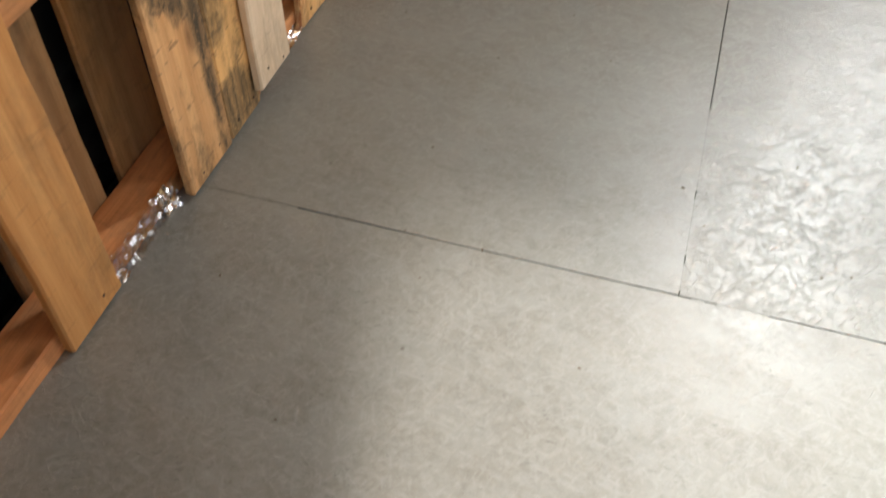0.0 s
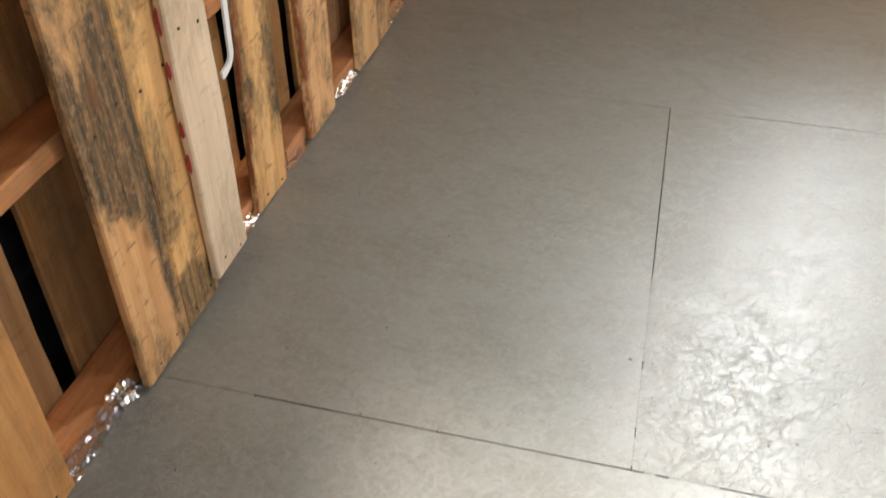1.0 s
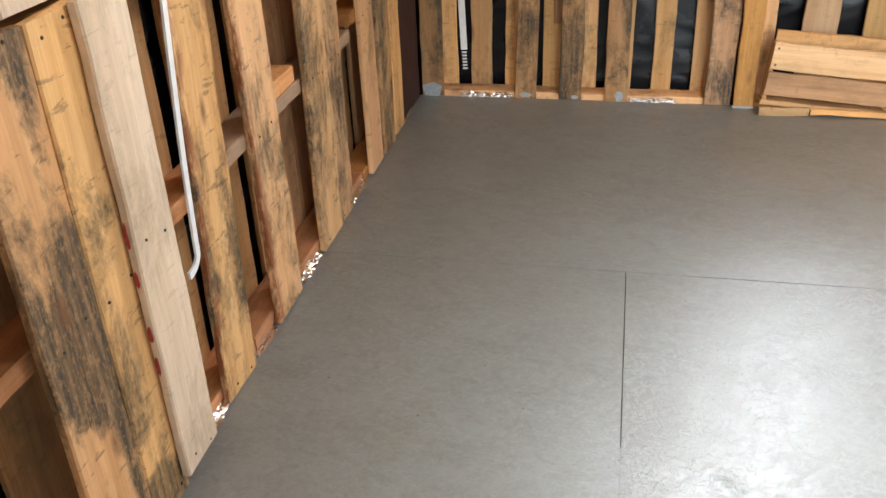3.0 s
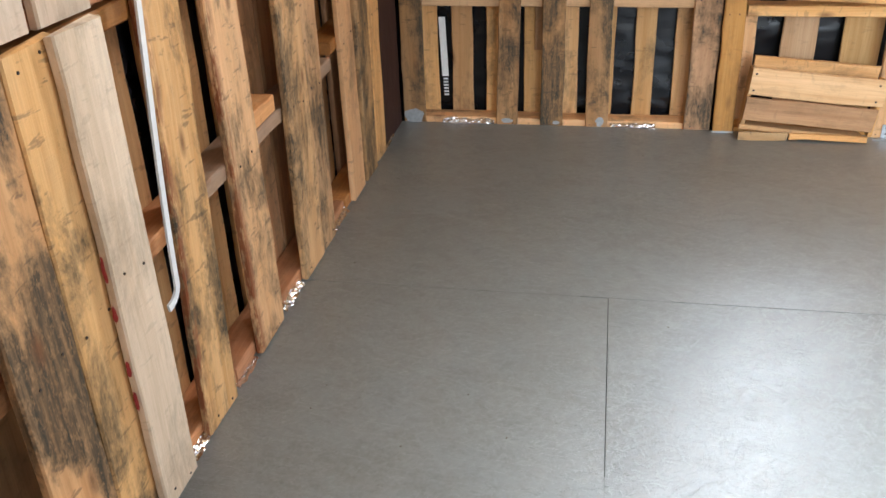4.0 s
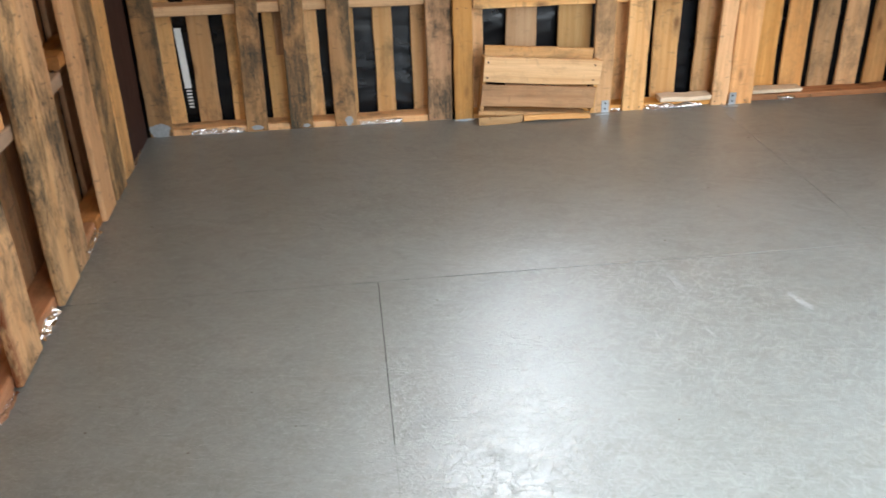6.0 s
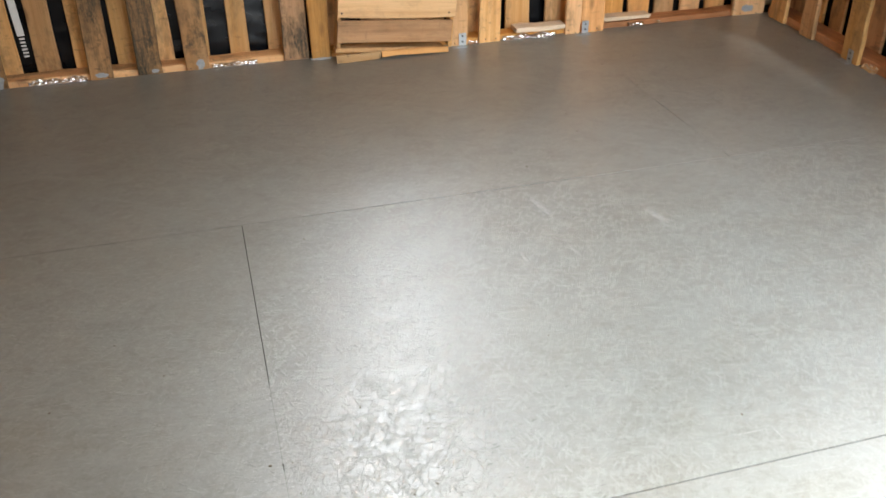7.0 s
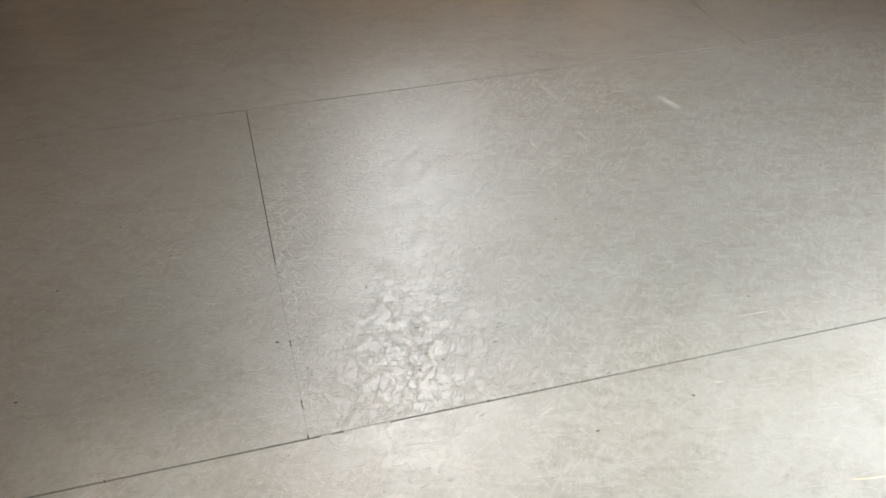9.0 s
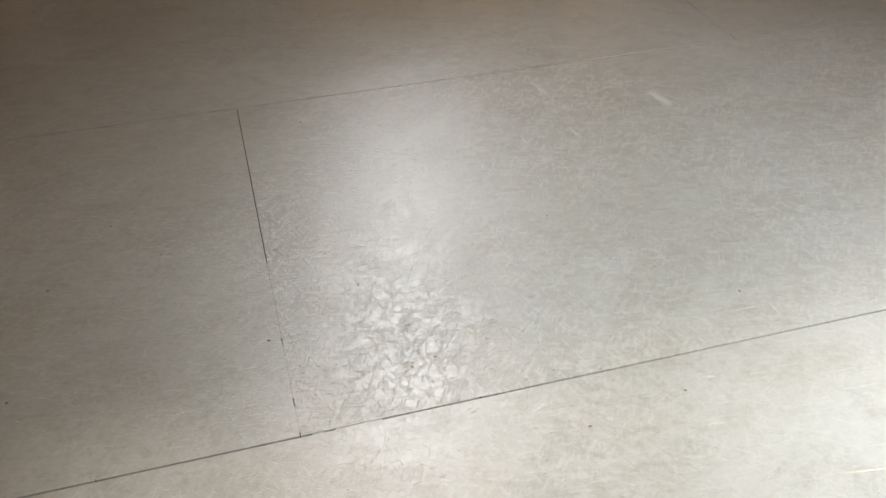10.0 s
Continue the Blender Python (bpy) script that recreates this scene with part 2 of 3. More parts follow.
GREY = (0.156, 0.163, 0.152)
FLOOR_SMOOTH = paint("grey_floor_paint", GREY, 0.30)
FLOOR_JOINT = paint("grey_paint_in_joint", tuple(c * 0.68 for c in GREY), 0.3)
FLOOR_STRAND = paint("grey_floor_paint_on_strand_board", GREY, 1.0)


def plain(name, color, rough, metal=0.0, bumpy=0.0, scale=60.0, vary=0.15):
    m = Mat(name)
    pos = m.node("TexCoord").outputs["Object"]
    n = m.noise(pos, scale, 4)
    col = m.mix(m.ramp(n, (0.35, 0.0), (0.7, 1.0)), tuple(c * (1 - vary) for c in color), tuple(min(1, c * (1 + vary)) for c in color))
    kw = {"normal": m.bump(n, bumpy, 0.002)} if bumpy else {}
    return m.put(color=col, rough=m.ramp(m.noise(pos, scale * 0.3, 3), (0.3, max(0.02, rough - 0.06)), (0.7, rough + 0.06)), metal=metal, **kw)


PLASTIC = plain("black_plastic_sheet", (0.005, 0.005, 0.006), 0.30, 0, 0.3, 30)
PLASTIC.node_tree.nodes["Principled BSDF"].inputs["Specular IOR Level"].default_value = 0.28
FOIL = plain("silver_foil", (0.86, 0.84, 0.82), 0.14, 1.0, 0.5, 90)
WHITE = plain("white_plastic", (0.78, 0.78, 0.75), 0.35, 0, 0.1, 40, 0.05)
STEEL = plain("zinc_steel", (0.42, 0.44, 0.45), 0.50, 0.8, 0.2, 80)
NAIL = plain("rusty_nail", (0.055, 0.04, 0.032), 0.6, 0.5)
SPLASH = plain("grey_paint_splash", (0.30, 0.31, 0.31), 0.5, 0, 0.4, 70)
RED = plain("red_marking_paint", (0.33, 0.03, 0.03), 0.6, 0, 0.2, 90, 0.3)
SLAB = plain("dark_subfloor", (0.022, 0.02, 0.018), 0.95)
PLY = plain("plywood_sheathing", (0.42, 0.29, 0.16), 0.75, 0, 0.3, 14, 0.25)
CHIP = plain("wood_chip", (0.10, 0.07, 0.045), 0.8)

film = Mat("clear_plastic_film")
film_glass = film.node("BsdfTransparent", {"Color": (0.93, 0.92, 0.90, 1)})
film_gloss = film.node("BsdfGlossy", {"Roughness": 0.10})
film_mix = film.node("MixShader", {0: film.math("ADD", film.node("Fresnel", {"IOR": 1.6}).outputs[0], 0.12, True), 1: film_glass.outputs[0], 2: film_gloss.outputs[0]})
film.t.links.new(film_mix.outputs[0], film.t.nodes["Material Output"].inputs[0])
FILM = film.m


# ---- builders ----
def link(name, bm, mats, parent=None, label="", smooth=False):
    mesh = bpy.data.meshes.new(name)
    bmesh.ops.recalc_face_normals(bm, faces=bm.faces)
    bm.to_mesh(mesh)
    bm.free()
    for mat in mats if isinstance(mats, (list, tuple)) else (mats,):
        mesh.materials.append(mat)
    if smooth:
        mesh.polygons.foreach_set("use_smooth", [True] * len(mesh.polygons))
    ob = new(name, mesh)
    if parent is not None:
        ob.parent = parent
    if label:
        tagged(ob, label)
    return ob


def part(name, bm, material, parent, label="", smooth=False):
    return link(name, bm, material, parent, label, smooth)


def thing(name, m, label, category, group="", kind=""):
    ob = new(name)
    ob.empty_display_size = 0.05
    ob.matrix_world = m
    return tagged(ob, label, category, group, kind)


def box(bm, x0, x1, y0, y1, z0, z1, bevel=0.0, m=None, index=0):
    r = bmesh.ops.create_cube(bm, size=1)
    bmesh.ops.scale(bm, vec=(x1 - x0, y1 - y0, z1 - z0), verts=r["verts"])
    bmesh.ops.translate(bm, vec=((x0 + x1) / 2, (y0 + y1) / 2, (z0 + z1) / 2), verts=r["verts"])
    vs = r["verts"]
    if bevel:
        es = list({e for v in vs for e in v.link_edges})
        b = bmesh.ops.bevel(bm, geom=es, offset=bevel, segments=1, affect="EDGES")
        vs = list({v for f in b["faces"] for v in f.verts} | {v for v in vs if v.is_valid})
    if m is not None:
        bmesh.ops.transform(bm, matrix=m, verts=vs)
    if index:
        for f in {f for v in vs for f in v.link_faces}:
            f.material_index = index
    return vs


rng = random.Random(11)


def board_mesh(length, width, thick, rag=0.004, wane=0.0, cup=0.0):
    """A sawn board: length along z from 0, width along x from 0, thickness along y from 0 (its face) to thick. Chamfered, a bit crooked,
    with ragged ends."""
    bm = bmesh.new()
    n = max(4, int(length / 0.085))
    c = min(0.0035, thick * 0.2)
    bow, ph, fr = rng.uniform(-0.003, 0.003), rng.uniform(0, 6), rng.uniform(2, 5)
    rings = []
    for i in range(n + 1):
        s = i / n
        z = s * length
        dx = bow * math.sin(math.pi * s)
        l = dx + rng.gauss(0, 0.0013) + wane * max(0, math.sin(fr * s * 3 + ph)) * 0.5
        r = width + dx + rng.gauss(0, 0.0013) - wane * max(0, math.sin(fr * s * 3 + ph + 2)) * 0.5
        fy = rng.gauss(0, 0.0006) + bow * math.cos(ph + 3 * s)
        ring = []
        for x, y in ((l + c, fy), (r - c, fy), (r, fy + c), (r, fy + thick - c), (r - c, fy + thick), (l + c, fy + thick), (l, fy + thick - c), (l, fy + c)):
            k = (x / width - 0.5) * 2
            jag = rng.uniform(-rag, rag) if i in (0, n) else 0
            if i == 0:
                jag = abs(jag) * 0.6
            ring.append(bm.verts.new((x, y + cup * (k * k - 0.5), z + jag)))
        rings.append(ring)
    for a, b in zip(rings, rings[1:]):
        for k in range(8):
            bm.faces.new((a[k], a[(k + 1) % 8], b[(k + 1) % 8], b[k]))
    bm.faces.new(rings[0][::-1])
    bm.faces.new(rings[-1])
    return bm


bm = bmesh.new()
bmesh.ops.create_cone(bm, cap_ends=True, segments=8, radius1=0.0032, radius2=0.0026, depth=0.002, matrix=pose(0, 0, 0, 90))
NAIL_MESH = bpy.data.meshes.new("nail_head")
bm.to_mesh(NAIL_MESH)
bm.free()
NAIL_MESH.materials.append(NAIL)


def board(name, parent, m, length, width, thick, kind, label="", nails=(), **kw):
    ob = part(name, board_mesh(length, width, thick, **kw), WOOD[kind], parent, label)
    ob.matrix_local = m
    for z in nails:
        for fx in (0.24, 0.74):
            x, zz = width * (fx + rng.uniform(-0.06, 0.06)), z + rng.uniform(-0.014, 0.014)
            if 0.01 < zz < length - 0.01:
                nail = new("nail_head", NAIL_MESH)
                nail.parent = ob
                nail.matrix_local = pose(x, -0.0006, zz)
    return ob


LABELS = {"bark": "stained pine deck board with reddish bark along its edge", "stain": "pine deck board with black mould stains", "mould": "pine deck board with a large black mould patch", "smear": "pine deck board with smeared grey stains", "stain_dull": "dull brown deck board with dark stains", "stain_grey": "weathered grey-brown deck board with dark stains", "grey": "pale grey deck board",
          "dark": "dark red-brown board with shade put into its colour", "bright": "fresh pale pine board"}


def pallet(m, u0, u1, height, front, rear, label, mids=(0.50,), string=("stringer", "stringer", "stringer"), z0=0.0, spare=()):
    """A pallet on edge against a wall. m: u along the wall, depth away from the room, z up. front, rear: (u0, u1, wood, proud, lean)."""
    p = thing("wooden_pallet", m, label, "pallet", "upright pallets lining the walls")
    zs = (z0 + 0.0, *[z0 + a for a in mids], z0 + height - 0.045)
    for z, kind in zip(zs, string):
        board("stringer", p, pose(u0, 0.0205, z + 0.040, 0, 90, 0), u1 - u0, 0.040, 0.088, kind, rag=0.003)
    nails = tuple(z - z0 + 0.02 for z in zs)
    for a, b, kind, *more in front:
        proud, lean, cut, lift = (list(more) + [0, 0, 0, 0][len(more):])
        board("deck_board", p, pose(a, -proud, z0 + lift + rng.uniform(0.002, 0.008), 0, math.degrees(math.atan(lean)), 0), height - cut - lift + rng.uniform(-0.006, 0.004), b - a, 0.019, kind,
              LABELS.get(kind, ""), wane=rng.choice((0, 0.001, 0.003)), nails=nails if z0 < 0.5 else (), cup=rng.uniform(-0.001, 0.001))
    for a, b, kind, *more in rear:
        board("deck_board", p, pose(a, 0.110, z0 + rng.uniform(0.0, 0.006)), height - 0.005, b - a, 0.017, kind, LABELS.get(kind, ""), wane=rng.choice((0, 0.002)))
    for a, w, z in spare:
        board("deck_board", p, pose(a, 0.096, z), height - z - 0.05, w, 0.013, "brown", "short strip nailed over a rear board")
    return p


def auto_boards(u0, u1, widths, gap, kinds):
    out, u = [], u0
    while u < u1 - 0.06:
        w = min(rng.uniform(*widths), u1 - u)
        out.append((u, u + w, rng.choice(kinds)))
        u += w + rng.uniform(*gap)
    return out


# ---- structure ----
def structure(name, bm, mat, label, category):
    return tagged(link(name, bm, mat), label, category, "", "structure")


def wall_with_hole(name, m, u0, u1, z1, hole, mat, label, upper=None):
    """A sheathing wall 3 cm thick, with an opening (u0, u1, z0, z1) through it."""
    bm = bmesh.new()
    if hole:
        a, b, c, d = hole
        spans = [(u0, a, -0.03, z1), (b, u1, -0.03, z1)] + ([(a, b, -0.03, c)] if c > 0.01 else [])
        if upper:
            e, f, g, h = upper
            spans += [(a, b, d, g), (a, e, g, h), (f, b, g, h), (a, b, h, z1)]
        else:
            spans.append((a, b, d, z1))
    else:
        spans = [(u0, u1, -0.03, z1)]
    for s in spans:
        box(bm, s[0], s[1], 0.175, 0.205, s[2], s[3], 0, m)
    return structure(name, bm, mat, label, "wall")


M_LEFT = pose(0, 0, 0, 0, 0, 90)                       # u = y
M_BACK = pose(0, BACK_Y, BACK_Z)                       # u = x
M_BACK2 = pose(0, BACK_Y - 0.025, BACK_Z)              # the middle stretch stands a little proud
M_RIGHT = pose(RIGHT_X, BACK_Y, 0, 0, 0, -94.0)        # u = distance from the back corner
M_FRONT = pose(0, FRONT_Y, 0, 0, 0, 180)               # u = -x
UR = (BACK_Y - WIN_R[1], BACK_Y - WIN_R[0])

wall_with_hole("wall_west", M_LEFT, FRONT_Y - 0.2, BACK_Y + 0.2, CEIL, None, PLY, "plywood sheathing behind black plastic and pallets")
wall_with_hole("wall_north", M_BACK, -0.2, RIGHT_X + 0.25, CEIL, (WIN_B[0], WIN_B[1], WIN_B[2], WIN_B[3]), PLY, "plywood sheathing with a window opening", WIN_G)
wall_with_hole("wall_east", M_RIGHT, -0.2, BACK_Y - FRONT_Y + 0.2, CEIL, (UR[0], UR[1], WIN_R[2], WIN_R[3]), PLY, "plywood sheathing with a window opening")
wall_with_hole("wall_south", M_FRONT, -RIGHT_X - 0.2, 0.2, CEIL, (-DOOR[1], -DOOR[0], 0, DOOR[2]), PLY, "plywood wall with an open doorway")
bm = bmesh.new()
box(bm, -0.25, RIGHT_X + 0.3, FRONT_Y - 0.25, BACK_Y + 0.25, CEIL, CEIL + 0.03)
structure("ceiling", bm, PLY, "plain plywood ceiling under the roof", "ceiling")
bm = bmesh.new()
box(bm, -60, 60, -60, 60, -0.5, -0.26)
structure("ground", bm, plain("bare_earth", (0.22, 0.18, 0.13), 0.95, 0, 0.6, 3, 0.3), "bare earth outside the shed", "ground")


def frame_of(name, m, u0, u1, z0, z1, label, category):
    """A board lining round an opening."""
    f = thing(name, m, label, category, "", "structure")
    for side, b in (("jamb", (u0, u0 + 0.018, z0, z1)), ("jamb", (u1 - 0.018, u1, z0, z1)), ("head", (u0 + 0.018, u1 - 0.018, z1 - 0.018, z1)), ("sill", (u0 + 0.018, u1 - 0.018, z0, z0 + 0.018))):
        if side == "sill" and z0 < 0.05:
            continue
        bm = bmesh.new()
        box(bm, b[0], b[1], -0.004, 0.172, b[2], b[3], 0.002)
        part(side, bm, WOOD["pine"], f)
    return f


frame_of("window_1", M_BACK, WIN_B[0], WIN_B[1], WIN_B[2], WIN_B[3], "open window lined with pine boards", "window")
# unseen opening, added to hold the gable lamp
frame_of("window_3", M_BACK, WIN_G[0], WIN_G[1], WIN_G[2], WIN_G[3], "unseen gable window lined with pine boards, added for its light", "window")
frame_of("window_2", M_RIGHT, UR[0], UR[1], WIN_R[2], WIN_R[3], "open window lined with pine boards", "window")
frame_of("door_1", M_FRONT, -DOOR[1], -DOOR[0], 0, DOOR[2], "open doorway lined with pine boards", "doorway")


def sheet(m, u0, u1, z0, z1, label, seed, hole=None):
    """Black plastic hung behind the pallets, with creases."""
    bm = bmesh.new()
    nu, nz = int((u1 - u0) / 0.022), int((z1 - z0) / 0.016)
    grid = []
    for i in range(nu + 1):
        row = []
        for j in range(nz + 1):
            u, z = u0 + (u1 - u0) * i / nu, z0 + (z1 - z0) * j / nz
            p = Vector((u * 5 + seed, z * 44 + 1.5 * math.sin(u * 6), seed))
            d = 0.006 * noise.noise(p) + 0.003 * noise.noise(p * 2.3) + 0.004 * noise.noise(Vector((u * 3, z * 3, seed)))
            row.append(bm.verts.new(m @ Vector((u, 0.150 + max(-0.016, min(0.02, d)), z))))
        grid.append(row)
    for i in range(nu):
        for j in range(nz):
            u, z = u0 + (u1 - u0) * (i + 0.5) / nu, z0 + (z1 - z0) * (j + 0.5) / nz
            if hole and hole[0] < u < hole[1] and hole[2] < z < hole[3]:
                continue
            bm.faces.new((grid[i][j], grid[i + 1][j], grid[i + 1][j + 1], grid[i][j + 1]))
    ob = link("plastic_sheet", bm, PLASTIC, None, "", True)
    return tagged(ob, label, "plastic sheet", "", "structure")


sheet(M_LEFT, FRONT_Y, BACK_Y + 0.14, 0.0, 2.1, "wrinkled black plastic sheet behind the pallets", 1.0)
sheet(M_BACK, -0.14, RIGHT_X + 0.12, 0.0, 2.1, "wrinkled black plastic sheet behind the pallets", 7.0, (WIN_B[0] - 0.03, WIN_B[1] + 0.03, WIN_B[2] - 0.02, WIN_B[3] + 0.02))
sheet(M_RIGHT, -0.1, BACK_Y - FRONT_Y, 0.0, 2.1, "wrinkled black plastic sheet behind the pallets", 13.0, (UR[0] - 0.03, UR[1] + 0.03, WIN_R[2] - 0.02, WIN_R[3] + 0.02))

# ---- pallets, left-hand wall ----
pallet(M_LEFT, -1.20, -0.675, 0.985, auto_boards(-1.20, -0.70, (0.10, 0.14), (0.10, 0.18), ("pine", "stain", "orange")), [(-1.18, -1.05, "brown"), (-0.98, -0.85, "brown"), (-0.82, -0.69, "brown")],
       "worn pine pallet standing upright beside the doorway")
pallet(M_LEFT, -0.665, 0.705, 0.985,
       [(-0.395, -0.255, "orange", 0.0, -0.01), (-0.034, 0.119, "mould", 0.016), (0.122, 0.252, "smear", 0.016), (0.224, 0.360, "grey", 0.0365, 0.0, 0, 0.045), (0.503, 0.664, "bark", 0.0, 0.04)],
       [(-0.63, -0.43, "brown"), (-0.34, -0.105, "brown"), (-0.052, 0.10, "brown"), (0.18, 0.34, "brown"), (0.43, 0.648, "pine")],
       "mould-stained pine pallet standing upright against the wall", (0.49,), ("stringer", "stringer", "stringer"))
pallet(M_LEFT, 0.712, 1.690, 0.985,
       [(0.832, 1.003, "bark", 0.0, -0.012), (1.206, 1.385, "stain", 0.002, 0.016), (1.388, 1.520, "stain_dull", 0.0, 0.016)],
       [(0.72, 0.962, "pine"), (1.03, 1.17, "pine"), (1.20, 1.345, "pine"), (1.362, 1.455, "brown"), (1.47, 1.66, "brown")],
       "pine pallet with stained boards standing upright against the wall", (0.495,), ("stringer", "pink", "stringer"))
pallet(M_LEFT, 1.698, 2.55, 0.985,
       [(1.755, 1.900, "pine", 0, 0.006), (1.935, 2.088, "stain_dull", 0, 0.018), (2.106, 2.243, "pine", 0, 0.04)],
       [(1.71, 1.90, "brown"), (1.972, 2.13, "brown"), (2.20, 2.30, "brown")],
       "pine pallet with narrow gaps standing in the corner", (0.54,))
for u0, u1 in ((-1.20, -0.1), (-0.09, 1.10), (1.11, 2.55)):
    pallet(M_LEFT, u0, u1, 1.0, auto_boards(u0 + 0.01, u1, (0.09, 0.15), (0.03, 0.12), ("pine", "stain", "stain", "grey")), auto_boards(u0 + 0.06, u1, (0.1, 0.2), (0.04, 0.07), ("pine", "brown")),
           "pine pallet stacked on top of another pallet", z0=0.992)

block = link("wood_block", board_mesh(0.165, 0.046, 0.080, 0.003), WOOD["orange"])
block.matrix_world = M_LEFT @ pose(1.022, 0.024, 0.584, 0, 90, 0)
tagged(block, "short orange pine block lying on the pallet stringer", "wood block")

# added board that fills the dark corner gap; its colour carries the shade
post = thing("corner_gap_filler", pose(0, 0, 0), "dark red-brown filler added in the corner gap, shade put into its colour", "post")
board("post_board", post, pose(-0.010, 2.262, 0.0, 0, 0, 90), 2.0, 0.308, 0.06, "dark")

# ---- pallets, back wall ----
pallet(M_BACK, 0.012, 1.262, 0.985,
       [(0.0, 0.092, "stain_grey"), (0.396, 0.484, "stain_grey", 0, 0.02), (0.579, 0.672, "stain_grey", 0, 0.008), (0.765, 0.857, "stain_grey"), (1.162, 1.266, "stain_grey", 0, -0.006)],
       [(0.045, 0.138, "pine"), (0.197, 0.286, "pine"), (0.340, 0.43, "pine"), (0.500, 0.590, "pine"), (0.63, 0.725, "pine"), (0.78, 0.869, "pine"), (0.953, 1.032, "pine"), (1.11, 1.20, "pine")],
       "pine pallet with dark stained boards standing against the wall", (0.505,), ("pine", "bright", "pine"),
       spare=((0.545, 0.045, 0.31),))
pallet(M_BACK2, 1.356, 2.585, 0.86,
       [(1.272, 1.352, "orange", 0.004, -0.012), (1.862, 1.946, "pine", 0.004, 0.004), (2.002, 2.098, "pine"), (2.400, 2.470, "pine"), (2.473, 2.583, "orange")],
       [(1.36, 1.408, "pine"), (1.505, 1.636, "bright"), (1.730, 1.874, "bright"), (1.975, 2.128, "pine"), (2.156, 2.270, "pine"), (2.346, 2.46, "pine"), (2.47, 2.58, "pine")],
       "light pine pallet standing against the wall behind planter boxes", (0.482,), ("orange", "pine", "pine"))
pallet(M_BACK, 2.590, 3.42, 0.985, [(3.248, 3.418, "pine")],
       [(2.595, 2.738, "orange"), (2.764, 2.872, "orange"), (2.900, 2.998, "pine"), (3.032, 3.132, "pine"), (3.167, 3.270, "orange"), (3.312, 3.42, "pine")],
       "orange pine pallet with narrow gaps standing in the corner", (0.482,))
pallet(M_BACK, 0.012, 1.33, 1.0, auto_boards(0.02, 1.33, (0.09, 0.13), (0.05, 0.12), ("pine", "stain_grey")), auto_boards(0.06, 1.33, (0.1, 0.14), (0.04, 0.07), ("pine",)), "pine pallet stacked on top of another pallet", z0=1.0)
pallet(M_BACK, 1.97, 3.42, 1.0, auto_boards(1.98, 3.42, (0.09, 0.13), (0.05, 0.12), ("pine", "stain")), auto_boards(2.04, 3.42, (0.1, 0.14), (0.04, 0.07), ("pine",)), "pine pallet stacked on top of another pallet", z0=1.0)

# ---- pallets, right-hand wall ----
pallet(M_RIGHT, 0.03, 1.24, 0.985, [(0.07, 0.20, "pine"), (0.33, 0.43, "pine"), (0.655, 0.765, "pine", 0.004), (0.98, 1.08, "stain")],
       [(0.04, 0.185, "pine"), (0.225, 0.315, "pine"), (0.365, 0.455, "pine"), (0.495, 0.60, "pine"), (0.62, 0.73, "pine"), (0.79, 0.90, "pine"), (0.95, 1.06, "pine"), (1.1, 1.22, "pine")],
       "pine pallet standing upright by the corner")
for u0, u1 in ((1.25, 2.46), (2.47, 3.68)):
    pallet(M_RIGHT, u0, u1, 0.94, auto_boards(u0 + 0.02, u1, (0.09, 0.13), (0.08, 0.16), ("pine", "stain")), auto_boards(u0 + 0.06, u1, (0.1, 0.14), (0.04, 0.07), ("pine",)), "pine pallet standing upright below the window")
pallet(M_RIGHT, 0.03, 1.05, 1.0, auto_boards(0.05, 1.05, (0.09, 0.13), (0.08, 0.16), ("pine", "stain")), auto_boards(0.09, 1.05, (0.1, 0.14), (0.04, 0.07), ("pine",)), "pine pallet stacked on top of another pallet", z0=1.0)
pallet(M_RIGHT, 2.39, 3.68, 1.0, auto_boards(2.41, 3.68, (0.09, 0.13), (0.08, 0.16), ("pine", "stain")), auto_boards(2.44, 3.68, (0.1, 0.14), (0.04, 0.07), ("pine",)), "pine pallet stacked on top of another pallet", z0=1.0)


# ---- planter boxes on the back wall ----
def planter(m, width, height, depth, label, lower):
    """A shallow open box of pallet boards: two front boards with a gap, ends, back rail and bottom."""
    p = thing("planter_box", m, label, "planter box", "boxes fixed to the back wall")
    up = height * 0.40
    board("front_board", p, pose(0, -depth, height - up, 0, 90, 0) @ pose(-up, 0, 0), width, up, 0.018, "bright", "pale sunlit pine board", nails=())
    board("front_board", p, pose(0.0, -depth + 0.004, 0.054, 0, 90, 0) @ pose(-height * 0.345, 0, 0), width - 0.012, height * 0.345, 0.018, lower, "dull brown weathered board" if lower == "brown" else "pale pine board")
    board("back_rail", p, pose(0.012, -0.021, height - 0.046, 0, 90, 0) @ pose(-0.07, 0, 0), width - 0.03, 0.07, 0.018, "pine")
    for x in (0.0, width - 0.018):
        bm = bmesh.new()
        box(bm, x, x + 0.017, -depth + 0.0235, -0.024, 0.03, height - 0.012, 0.002)
        part("end_board", bm, WOOD["pine"], p)
    board("bottom_board", p, pose(0.02, -depth + 0.024, height * 0.38, 0, 90, 0), width - 0.04, 0.016, depth - 0.05, "brown")
    board("bottom_slat", p, pose(0.0, -depth * 0.55, 0.022, 0, 90, 0), width - 0.03, 0.022, depth * 0.5, "pine")
    for x in (0.016, width - 0.03):
        for z in (height - 0.022, height - up + 0.02):
            bm = bmesh.new()
            bmesh.ops.create_cone(bm, cap_ends=True, segments=8, radius1=0.0045, radius2=0.0038, depth=0.003, matrix=Matrix.Translation((x, -depth - 0.001, z)) @ pose(0, 0, 0, 90))
            part("nail_head", bm, NAIL, p)
    return p


